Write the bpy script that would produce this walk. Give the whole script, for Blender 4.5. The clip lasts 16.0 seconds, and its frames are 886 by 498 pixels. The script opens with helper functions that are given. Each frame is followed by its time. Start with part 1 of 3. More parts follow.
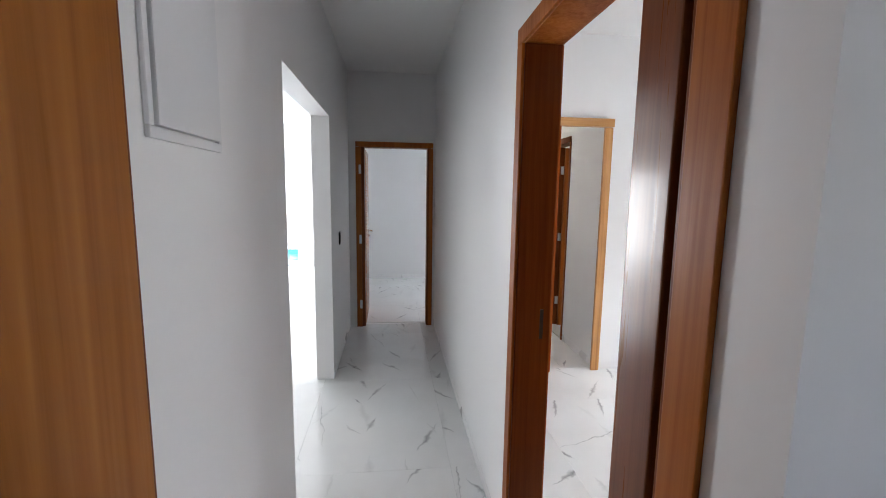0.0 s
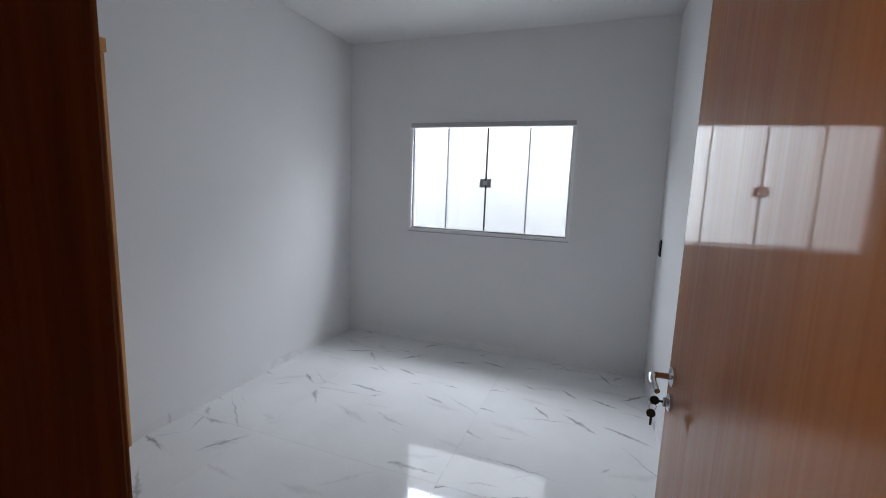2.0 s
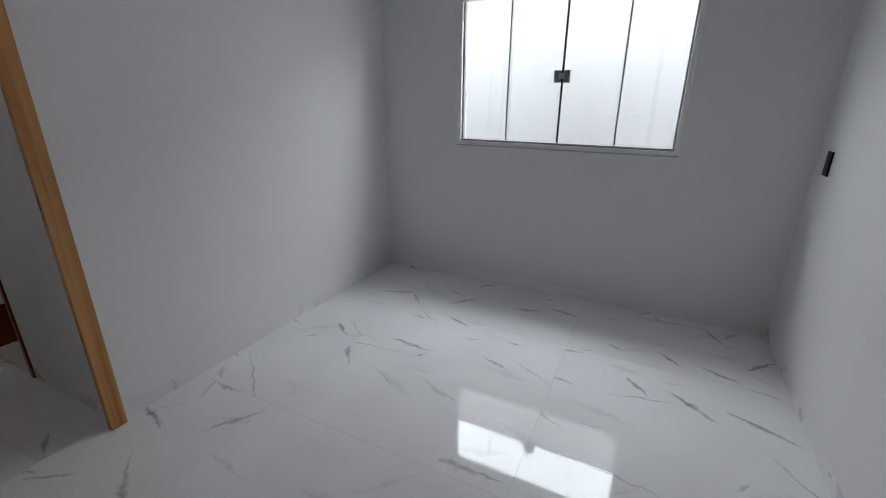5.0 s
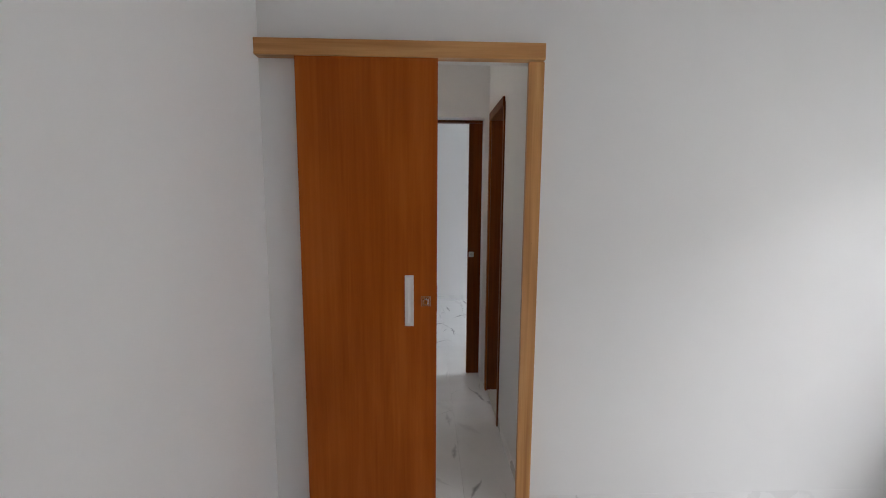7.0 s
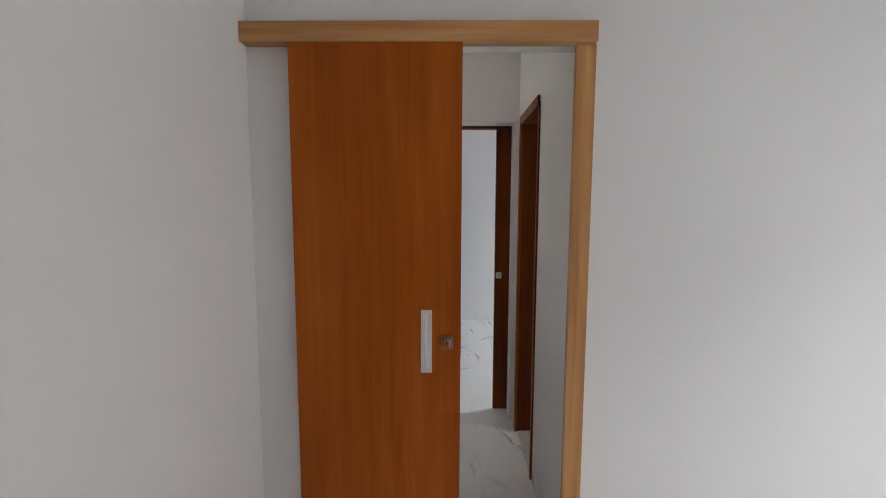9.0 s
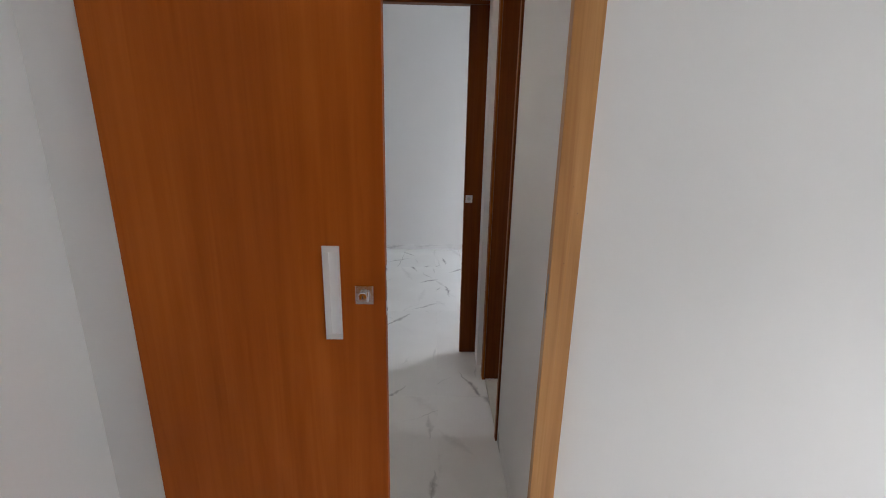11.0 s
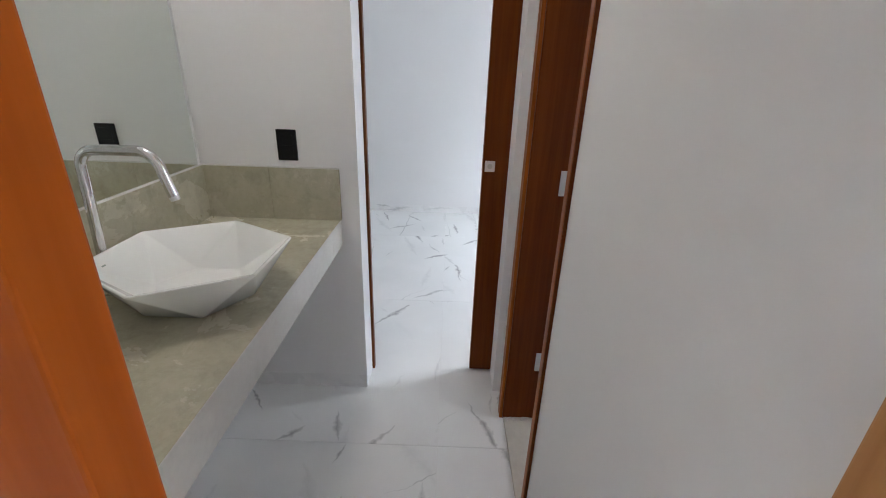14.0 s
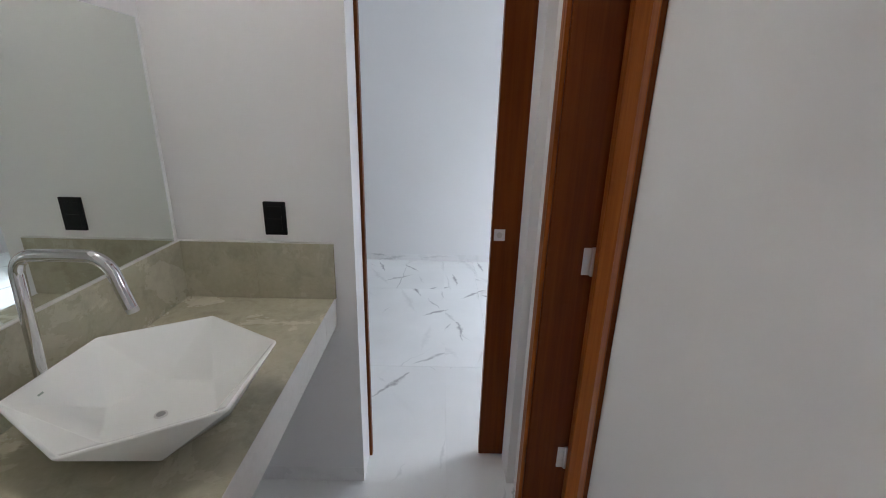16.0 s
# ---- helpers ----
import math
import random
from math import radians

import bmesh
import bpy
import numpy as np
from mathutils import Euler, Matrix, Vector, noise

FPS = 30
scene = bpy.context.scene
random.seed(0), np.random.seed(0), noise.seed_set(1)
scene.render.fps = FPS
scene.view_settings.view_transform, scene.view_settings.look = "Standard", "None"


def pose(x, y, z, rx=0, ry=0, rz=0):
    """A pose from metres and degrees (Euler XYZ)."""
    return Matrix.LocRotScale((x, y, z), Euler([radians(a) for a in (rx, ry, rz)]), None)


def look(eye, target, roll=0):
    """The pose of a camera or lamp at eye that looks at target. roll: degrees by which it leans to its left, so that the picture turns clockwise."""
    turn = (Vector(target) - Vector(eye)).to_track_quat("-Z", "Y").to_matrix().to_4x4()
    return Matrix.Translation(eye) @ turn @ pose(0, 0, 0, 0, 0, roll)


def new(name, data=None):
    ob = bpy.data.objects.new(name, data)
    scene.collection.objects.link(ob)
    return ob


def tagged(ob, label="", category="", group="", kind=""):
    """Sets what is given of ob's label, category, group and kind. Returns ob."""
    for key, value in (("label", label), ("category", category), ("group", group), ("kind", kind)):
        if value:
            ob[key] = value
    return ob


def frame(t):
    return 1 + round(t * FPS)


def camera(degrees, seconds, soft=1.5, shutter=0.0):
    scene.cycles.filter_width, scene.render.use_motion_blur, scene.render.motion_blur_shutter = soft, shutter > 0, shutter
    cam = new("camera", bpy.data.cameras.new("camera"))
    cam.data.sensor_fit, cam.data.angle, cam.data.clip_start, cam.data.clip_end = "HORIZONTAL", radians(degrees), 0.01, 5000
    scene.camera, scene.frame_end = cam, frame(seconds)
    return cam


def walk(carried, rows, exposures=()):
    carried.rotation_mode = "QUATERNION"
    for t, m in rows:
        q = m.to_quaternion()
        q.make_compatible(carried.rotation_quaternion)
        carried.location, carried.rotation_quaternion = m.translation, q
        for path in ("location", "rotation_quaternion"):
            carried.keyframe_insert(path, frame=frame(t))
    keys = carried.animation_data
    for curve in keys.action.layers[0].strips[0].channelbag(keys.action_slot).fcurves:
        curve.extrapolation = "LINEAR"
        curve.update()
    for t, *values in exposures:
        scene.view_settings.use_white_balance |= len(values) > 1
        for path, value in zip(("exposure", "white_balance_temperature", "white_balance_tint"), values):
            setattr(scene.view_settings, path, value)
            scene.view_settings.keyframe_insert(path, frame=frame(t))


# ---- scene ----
cam = camera(91.7, 16.0, soft=1.0)
PATH = [
    (0, (-0.483, 0.203, 1.574), (-0.251, 2.172, 1.312), 0.8),
    (0.2, (-0.495, 0.360, 1.566), (-0.215, 2.323, 1.303), 0.8),
    (0.5, (-0.499, 0.556, 1.545), (-0.031, 2.485, 1.299), 0.6),
    (0.8, (-0.497, 0.795, 1.554), (0.24, 2.636, 1.296), -0.1),
    (1, (-0.412, 0.871, 1.553), (0.495, 2.634, 1.292), -0.6),
    (1.2, (-0.364, 1.025, 1.53), (0.767, 2.655, 1.278), -0.6),
    (1.5, (-0.317, 1.144, 1.538), (1.163, 2.463, 1.274), 0.4),
    (2, (-0.167, 1.308, 1.526), (1.69, 1.994, 1.242), 2.1),
    (2.5, (-0.039, 1.46, 1.514), (1.866, 1.911, 1.106), 1.9),
    (3, (0.093, 1.527, 1.458), (1.891, 1.996, 0.718), 2.0),
    (3.1, (0.116, 1.527, 1.432), (1.888, 2.016, 0.644), 1.9),
    (5.5, (0.644, 1.75, 1.466), (2.222, 2.868, 0.953), 0.4),
    (6, (0.725, 1.791, 1.522), (1.759, 3.465, 1.161), -0.5),
    (6.5, (0.783, 1.778, 1.557), (1.2, 3.715, 1.285), 0.1),
    (7, (0.846, 1.797, 1.563), (0.925, 3.779, 1.307), 0.4),
    (7.5, (0.847, 1.92, 1.566), (0.809, 3.908, 1.353), 0.7),
    (8, (0.823, 2.088, 1.599), (0.769, 4.087, 1.596), 1.0),
    (8.5, (0.834, 2.145, 1.605), (0.805, 4.145, 1.609), 0.4),
    (9, (0.85, 2.172, 1.573), (0.824, 4.162, 1.374), 0.2),
    (9.2, (0.857, 2.185, 1.548), (0.827, 4.163, 1.248), 0.1),
    (11.3, (1.01, 2.889, 1.455), (1.076, 4.811, 0.909), 1.1),
    (11.5, (1.004, 2.988, 1.452), (1.076, 4.905, 0.889), 1.0),
    (12, (1.01, 3.184, 1.431), (1.095, 5.08, 0.799), 1.4),
    (12.5, (1.059, 3.361, 1.426), (1.146, 5.229, 0.717), 1.8),
    (13, (1.077, 3.446, 1.425), (1.109, 5.308, 0.695), 1.5),
    (13.5, (1.058, 3.512, 1.421), (1.069, 5.369, 0.667), 1.6),
    (14, (1.051, 3.561, 1.424), (1.041, 5.415, 0.654), 1.9),
    (14.5, (1.034, 3.642, 1.433), (1.019, 5.48, 0.645), 2.2),
    (15, (1.016, 3.724, 1.445), (1.003, 5.562, 0.654), 2.3),
    (15.5, (0.997, 3.772, 1.473), (0.988, 5.623, 0.715), 2.3),
    (16, (0.999, 3.786, 1.512), (1.014, 5.688, 0.892), 1.4),
]
EXPOSURES = [(0.0, 4.8, 6550, 14), (0.5, 4.05, 6250, 14), (0.8, 3.5, 6150, 14), (1.0, 3.2, 6050, 14), (1.5, 2.85, 6050, 14), (2.0, 3.1, 6150, 14), (2.5, 3.0, 6350, 14), (3.0, 2.95, 6350, 14),
             (5.5, 2.7, 6350, 14), (6.0, 2.9, 6500, 14), (6.3, 3.4, 6600, 14), (6.5, 3.75, 6650, 14), (7.0, 3.75, 6750, 14), (9.0, 3.8, 6800, 14), (11.5, 4.1, 6800, 14),
             (12.5, 4.5, 6750, 14), (13.5, 4.7, 6550, 13), (14.5, 4.52, 6350, 13), (16.0, 4.36, 6300, 13)]
walk(cam, [(t, look(eye, target, roll)) for t, eye, target, roll in PATH], EXPOSURES)

# ---- world, sun and exposure ----
world = bpy.data.worlds.new("overcast_sky")
scene.world = world
world.use_nodes = True
wn = world.node_tree
sky = wn.nodes.new("ShaderNodeTexSky")
sky.sky_type = "NISHITA"
sky.sun_disc = False
sky.sun_elevation = radians(58)
sky.sun_rotation = radians(204)
sky.air_density = 1.0
sky.dust_density = 3.0
wn.links.new(sky.outputs[0], wn.nodes["Background"].inputs[0])
wn.nodes["Background"].inputs[1].default_value = 0.05

sun_data = bpy.data.lights.new("sun", "SUN")
sun_data.energy = 0.5
sun_data.angle = radians(30)
sun_data.color = (1.0, 0.97, 0.92)
sun = new("sun", sun_data)
sun.matrix_world = look((-2, -4.5, 8), (0, 0, 0))


def window_light(name, at, toward, width, height, watts, color=(0.95, 0.98, 1.0)):
    """An area lamp standing in for daylight, in a window's opening or outside it."""
    data = bpy.data.lights.new(name, "AREA")
    data.shape, data.size, data.size_y, data.energy, data.color = "RECTANGLE", width, height, watts, color
    new(name, data).matrix_world = look(at, toward)


# lamps standing in for the strip of sky between the eave and the boundary wall, over each bedroom window
window_light("bedroom_sky_light", (4.53, 2.337, 2.75), (3.53, 2.337, 2.25), 3.6, 0.60, 13.5)
# second lamp, added in the opening to soften the bedroom's light
window_light("bedroom_window_light", (3.74, 2.337, 1.62), (0, 2.337, 1.62), 1.42, 0.90, 0.82)
# second bedroom: lamps added at an assumed window that is out of view
window_light("second_bedroom_sky_light", (4.53, 6.652, 2.75), (3.53, 6.652, 2.25), 3.6, 0.60, 16.0, (0.86, 0.93, 1.0))
window_light("second_bedroom_fill_light", (3.74, 6.652, 1.62), (0, 6.652, 1.62), 1.42, 0.90, 1.0, (0.86, 0.93, 1.0))
# fill lamp added at an unseen bathroom opening to light the open leaf
window_light("bathroom_fill_light", (3.765, 4.5, 1.8), (0, 4.5, 1.8), 0.55, 0.55, 0.35)
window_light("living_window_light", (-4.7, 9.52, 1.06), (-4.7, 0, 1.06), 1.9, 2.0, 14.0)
# bluish fill lamp added out of view to brighten the hall's near end
window_light("alcove_fill_light", (0.9, -1.32, 1.7), (0.9, 0, 1.7), 0.55, 0.55, 0.16, (0.80, 0.90, 1.0))


# ---- materials ----
def material(name, color, rough=0.5, metal=0.0, spec=0.5):
    m = bpy.data.materials.new(name)
    m.use_nodes = True
    b = m.node_tree.nodes["Principled BSDF"]
    b.inputs["Base Color"].default_value = (*color, 1)
    b.inputs["Roughness"].default_value = rough
    b.inputs["Metallic"].default_value = metal
    b.inputs["Specular IOR Level"].default_value = spec
    return m, m.node_tree, b


def node(nt, kind, **inputs):
    n = nt.nodes.new(kind)
    for key, value in inputs.items():
        n.inputs[key.replace("_", " ")].default_value = value
    return n


def coords(nt, scale=(1, 1, 1), rot=(0, 0, 0)):
    g = nt.nodes.new("ShaderNodeNewGeometry")
    mp = nt.nodes.new("ShaderNodeMapping")
    mp.inputs["Scale"].default_value = scale
    mp.inputs["Rotation"].default_value = rot
    nt.links.new(g.outputs["Position"], mp.inputs["Vector"])
    return mp.outputs["Vector"]


def ramp(nt, source, stops):
    r = nt.nodes.new("ShaderNodeValToRGB")
    while len(r.color_ramp.elements) < len(stops):
        r.color_ramp.elements.new(0.5)
    for e, (p, c) in zip(r.color_ramp.elements, stops):
        e.position = p
        e.color = (*c, 1) if len(c) == 3 else c
    nt.links.new(source, r.inputs["Fac"])
    return r.outputs["Color"]


def mixed(nt, fac, a, b):
    m = nt.nodes.new("ShaderNodeMix")
    m.data_type = "RGBA"
    for s, v in ((m.inputs["Factor"], fac), (m.inputs["A"], a), (m.inputs["B"], b)):
        if hasattr(v, "links"):
            nt.links.new(v, s)
        else:
            s.default_value = v if isinstance(v, float) else (*v, 1)
    return m.outputs["Result"]


def math_node(nt, op, a, b=0.0, clamp=False):
    m = nt.nodes.new("ShaderNodeMath")
    m.operation = op
    m.use_clamp = clamp
    for s, v in ((m.inputs[0], a), (m.inputs[1], b)):
        if hasattr(v, "links"):
            nt.links.new(v, s)
        else:
            s.default_value = v
    return m.outputs[0]


def bump(nt, b, height, strength, distance=0.01):
    n = nt.nodes.new("ShaderNodeBump")
    n.inputs["Strength"].default_value = strength
    n.inputs["Distance"].default_value = distance
    nt.links.new(height, n.inputs["Height"])
    nt.links.new(n.outputs["Normal"], b.inputs["Normal"])


def noise_tex(nt, vec, scale, detail=4.0, rough=0.55, distort=0.0):
    n = node(nt, "ShaderNodeTexNoise", Scale=scale, Detail=detail, Roughness=rough, Distortion=distort)
    nt.links.new(vec, n.inputs["Vector"])
    return n.outputs["Fac"]


def paint(name, color, rough=0.55, relief=0.025):
    m, nt, b = material(name, color, rough, spec=0.35)
    v = coords(nt)
    soft = noise_tex(nt, v, 1.1, 3.0)
    tone = ramp(nt, soft, [(0.3, tuple(c * 0.965 for c in color)), (0.7, color)])
    nt.links.new(tone, b.inputs["Base Color"])
    fine = noise_tex(nt, v, 160.0, 2.0)
    roll = noise_tex(nt, v, 9.0, 2.0)
    bump(nt, b, math_node(nt, "ADD", fine, math_node(nt, "MULTIPLY", roll, 2.0)), relief, 0.004)
    return m


def wood(name, dark, mid, light, rough=0.3, coat=0.3, spec=0.5, grain=(34, 34, 0.9), figure=(5, 5, 0.35)):
    m, nt, b = material(name, mid, rough, 0.0, spec)
    info = nt.nodes.new("ShaderNodeObjectInfo")
    shift = nt.nodes.new("ShaderNodeVectorMath")
    shift.operation = "MULTIPLY_ADD"
    g = nt.nodes.new("ShaderNodeTexCoord")
    nt.links.new(info.outputs["Random"], shift.inputs[0])
    shift.inputs[1].default_value = (7.3, 3.1, 5.7)
    nt.links.new(g.outputs["Object"], shift.inputs[2])

    def scaled(s):
        mp = nt.nodes.new("ShaderNodeMapping")
        mp.inputs["Scale"].default_value = s
        nt.links.new(shift.outputs[0], mp.inputs["Vector"])
        return mp.outputs["Vector"]
    fine = noise_tex(nt, scaled(grain), 2.0, 6.0, 0.6, 0.6)
    broad = noise_tex(nt, scaled(figure), 1.0, 3.0, 0.5, 1.2)
    both = math_node(nt, "ADD", math_node(nt, "MULTIPLY", fine, 0.45), math_node(nt, "MULTIPLY", broad, 0.55))
    nt.links.new(ramp(nt, both, [(0.36, dark), (0.5, mid), (0.64, light)]), b.inputs["Base Color"])
    nt.links.new(ramp(nt, fine, [(0.3, (rough * 1.35,) * 3), (0.7, (rough * 0.8,) * 3)]), b.inputs["Roughness"])
    b.inputs["Coat Weight"].default_value = coat
    b.inputs["Coat Roughness"].default_value = 0.03 if coat > 0.65 else 0.12
    wave = noise_tex(nt, scaled((9, 9, 2.2)), 1.0, 2.0)
    bump(nt, b, math_node(nt, "ADD", math_node(nt, "MULTIPLY", fine, 0.3), wave), 0.06, 0.006)
    return m


def marble(name, rough=0.04, tint=(0.87, 0.88, 0.875), upright=False):
    m, nt, b = material(name, tint, rough)
    info = nt.nodes.new("ShaderNodeObjectInfo")
    shift = nt.nodes.new("ShaderNodeVectorMath")
    shift.operation = "MULTIPLY_ADD"
    g = nt.nodes.new("ShaderNodeNewGeometry")
    nt.links.new(info.outputs["Random"], shift.inputs[0])
    shift.inputs[1].default_value = (17.0, 23.0, 0.0)
    nt.links.new(g.outputs["Position"], shift.inputs[2])
    base = shift.outputs[0]
    if upright:
        flat = nt.nodes.new("ShaderNodeMapping")
        flat.inputs["Rotation"].default_value = (radians(90), 0, radians(45))
        nt.links.new(base, flat.inputs["Vector"])
        base = flat.outputs[0]

    def vector(op, x, y):
        v = nt.nodes.new("ShaderNodeVectorMath")
        v.operation = op
        for s, q in ((v.inputs[0], x), (v.inputs[1], y)):
            if hasattr(q, "links"):
                nt.links.new(q, s)
            else:
                s.default_value = q
        return v.outputs[0]

    def strokes(offset, size, chance, lean, spread, half, width):
        """One feathered grey stroke in some of the cells: its own angle, length and weight in each."""
        q = vector("MULTIPLY", vector("ADD", base, offset), (1 / size, 1 / size, 0))
        cell = node(nt, "ShaderNodeTexVoronoi", Scale=1.0, Randomness=0.9)
        cell.voronoi_dimensions = "2D"
        nt.links.new(q, cell.inputs["Vector"])
        local = vector("MULTIPLY", vector("SUBTRACT", q, cell.outputs["Position"]), (size, size, 0))
        own = nt.nodes.new("ShaderNodeSeparateColor")
        nt.links.new(cell.outputs["Color"], own.inputs[0])
        turn = nt.nodes.new("ShaderNodeVectorRotate")
        turn.rotation_type = "Z_AXIS"
        nt.links.new(local, turn.inputs["Vector"])
        nt.links.new(math_node(nt, "MULTIPLY_ADD", own.outputs[0], spread), turn.inputs["Angle"])
        turn.inputs["Angle"].links[0].from_node.inputs[2].default_value = lean
        xyz = nt.nodes.new("ShaderNodeSeparateXYZ")
        nt.links.new(turn.outputs[0], xyz.inputs[0])
        wave = math_node(nt, "MULTIPLY", math_node(nt, "SUBTRACT", noise_tex(nt, base, 7.0, 3.0, 0.6), 0.5), 0.075)
        across = math_node(nt, "ABSOLUTE", math_node(nt, "ADD", xyz.outputs[1], wave))
        reach = math_node(nt, "MULTIPLY", math_node(nt, "ADD", own.outputs[1], 0.45), half)
        along = math_node(nt, "SUBTRACT", 1.0, math_node(nt, "DIVIDE", math_node(nt, "ABSOLUTE", xyz.outputs[0]), reach), True)
        fray = noise_tex(nt, base, 34.0, 5.0, 0.75)
        wide = math_node(nt, "MULTIPLY", math_node(nt, "MULTIPLY", along, math_node(nt, "POWER", fray, 1.5)), width)
        line = math_node(nt, "SUBTRACT", 1.0, math_node(nt, "DIVIDE", across, math_node(nt, "ADD", wide, 0.0004)), True)
        weight = node(nt, "ShaderNodeMapRange", From_Min=1.0 - chance, From_Max=1.25 - chance)
        nt.links.new(own.outputs[2], weight.inputs["Value"])
        return math_node(nt, "MULTIPLY", math_node(nt, "MULTIPLY", line, weight.outputs[0]), math_node(nt, "POWER", along, 0.4), True)
    a = strokes((0, 0, 0), 0.35, 0.68, -2.6, 2.1, 0.15, 0.062)
    c = strokes((0.13, 0.21, 0), 0.24, 0.28, -2.4, 1.5, 0.09, 0.030)
    d = strokes((0.41, 0.07, 0), 0.66, 0.6, -2.0, 1.8, 0.36, 0.020)
    e = strokes((0.27, 0.33, 0), 0.45, 0.7, -2.3, 1.2, 0.20, 0.110)
    # strokes gather in loose drifts and break up along their length
    drift = ramp(nt, noise_tex(nt, base, 2.2, 3.0, 0.6), [(0.34, (0.45,) * 3), (0.52, (1,) * 3)])
    broken = ramp(nt, noise_tex(nt, base, 17.0, 4.0, 0.7), [(0.32, (0.45,) * 3), (0.50, (1,) * 3)])
    veins = math_node(nt, "MAXIMUM", a, math_node(nt, "MAXIMUM", c, math_node(nt, "MULTIPLY", d, 0.8)))
    veins = math_node(nt, "MULTIPLY", math_node(nt, "MULTIPLY", veins, drift), broken)
    veins = math_node(nt, "MAXIMUM", veins, math_node(nt, "MULTIPLY", math_node(nt, "MULTIPLY", e, broken), 0.22))
    cloud = ramp(nt, noise_tex(nt, base, 1.6, 4.0), [(0.35, tuple(q * 0.93 for q in tint)), (0.62, tint)])
    nt.links.new(mixed(nt, math_node(nt, "MULTIPLY", veins, 0.4 if upright else 0.82), cloud, (0.20, 0.205, 0.215)), b.inputs["Base Color"])
    smear = noise_tex(nt, shift.outputs[0], 3.5, 4.0)
    nt.links.new(ramp(nt, smear, [(0.3, (rough * 0.7,) * 3), (0.75, (rough * 1.5,) * 3)]), b.inputs["Roughness"])
    return m


def stone(name, a, b_col, c, rough=0.35, mottle=0.0):
    m, nt, b = material(name, a, rough)
    v = coords(nt)
    big = noise_tex(nt, v, 5.0, 6.0, 0.65, 0.5)
    small = noise_tex(nt, v, 55.0, 4.0, 0.6)
    both = math_node(nt, "ADD", math_node(nt, "MULTIPLY", big, 0.7), math_node(nt, "MULTIPLY", small, 0.3))
    tone = ramp(nt, both, [(0.30, a), (0.5, b_col), (0.75, c)])
    if mottle:
        patch = ramp(nt, noise_tex(nt, v, 11.0, 7.0, 0.66, 0.5), [(0.50, (0, 0, 0)), (0.68, (1, 1, 1))])
        tone = mixed(nt, math_node(nt, "MULTIPLY", patch, mottle), tone, tuple(q * 0.62 for q in a))
        scuff = ramp(nt, noise_tex(nt, coords(nt, (26, 9, 20), (0.2, 0.1, 0.6)), 1.0, 6.0, 0.7, 0.8), [(0.60, (0, 0, 0)), (0.72, (1, 1, 1))])
        tone = mixed(nt, math_node(nt, "MULTIPLY", scuff, mottle * 0.8), tone, tuple(min(q * 1.3, 0.8) for q in c))
        flake = ramp(nt, noise_tex(nt, v, 95.0, 3.0, 0.7, 0.8), [(0.62, (0, 0, 0)), (0.70, (1, 1, 1))])
        tone = mixed(nt, math_node(nt, "MULTIPLY", flake, mottle * 0.6), tone, tuple(q * 0.72 for q in a))
    nt.links.new(tone, b.inputs["Base Color"])
    nt.links.new(ramp(nt, big, [(0.3, (rough * 0.8,) * 3), (0.7, (rough * 1.3,) * 3)]), b.inputs["Roughness"])
    bump(nt, b, small, 0.05, 0.003)
    return m


WALL = paint("wall_paint", (0.86, 0.86, 0.86))
CEIL = paint("ceiling_paint", (0.87, 0.87, 0.86), 0.7)
OUTSIDE = paint("outside_render", (0.58, 0.58, 0.58), 0.8, 0.015)
TILE = marble("marble_porcelain")
GROUT = material("grout", (0.82, 0.82, 0.81), 0.5)[0]
SKIRT = marble("marble_skirting", 0.3, (0.88, 0.88, 0.88), True)
CEDAR = wood("cedar_door", (0.340, 0.069, 0.006), (0.405, 0.090, 0.009), (0.470, 0.114, 0.014), 0.45, 0.08, 0.12, (20, 20, 0.7), (6, 6, 0.7))
TAN = wood("tan_door", (0.415, 0.119, 0.007), (0.45, 0.135, 0.008), (0.485, 0.151, 0.010), 0.4, 0.66, 0.06)
HONEY = wood("honey_door", (0.25, 0.080, 0.009), (0.33, 0.109, 0.014), (0.40, 0.142, 0.022), 0.45, 0.10, 0.15, (14, 14, 0.4), (7, 7, 0.45))
PINE = wood("light_frame_wood", (0.43, 0.185, 0.055), (0.57, 0.275, 0.095), (0.68, 0.37, 0.150), 0.32, 0.25, 0.3, (22, 22, 0.5), (11, 11, 0.8))
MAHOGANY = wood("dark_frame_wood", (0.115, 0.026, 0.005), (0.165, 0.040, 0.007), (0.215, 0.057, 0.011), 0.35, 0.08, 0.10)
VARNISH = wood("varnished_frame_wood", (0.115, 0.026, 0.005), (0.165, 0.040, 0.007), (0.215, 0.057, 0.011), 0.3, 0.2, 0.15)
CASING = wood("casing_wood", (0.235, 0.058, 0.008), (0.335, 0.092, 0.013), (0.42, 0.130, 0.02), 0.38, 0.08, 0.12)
CHROME = material("chrome", (0.68, 0.68, 0.69), 0.05, 1.0)[0]
POLISHED = material("polished_lock_steel", (0.60, 0.60, 0.61), 0.14, 1.0)[0]
STEEL = material("brushed_steel", (0.62, 0.62, 0.62), 0.28, 1.0)[0]
ALU = material("painted_aluminium", (0.90, 0.90, 0.90), 0.35, 0.0)[0]
ALU_GREY = material("grey_aluminium", (0.30, 0.30, 0.31), 0.4, 0.2)[0]
SATIN = material("satin_aluminium", (0.80, 0.81, 0.83), 0.35, 0.7)[0]
BLACK = material("black_plastic", (0.005, 0.005, 0.006), 0.4, 0.0, 0.25)[0]
KEY = material("dark_key_plastic", (0.02, 0.017, 0.015), 0.45)[0]
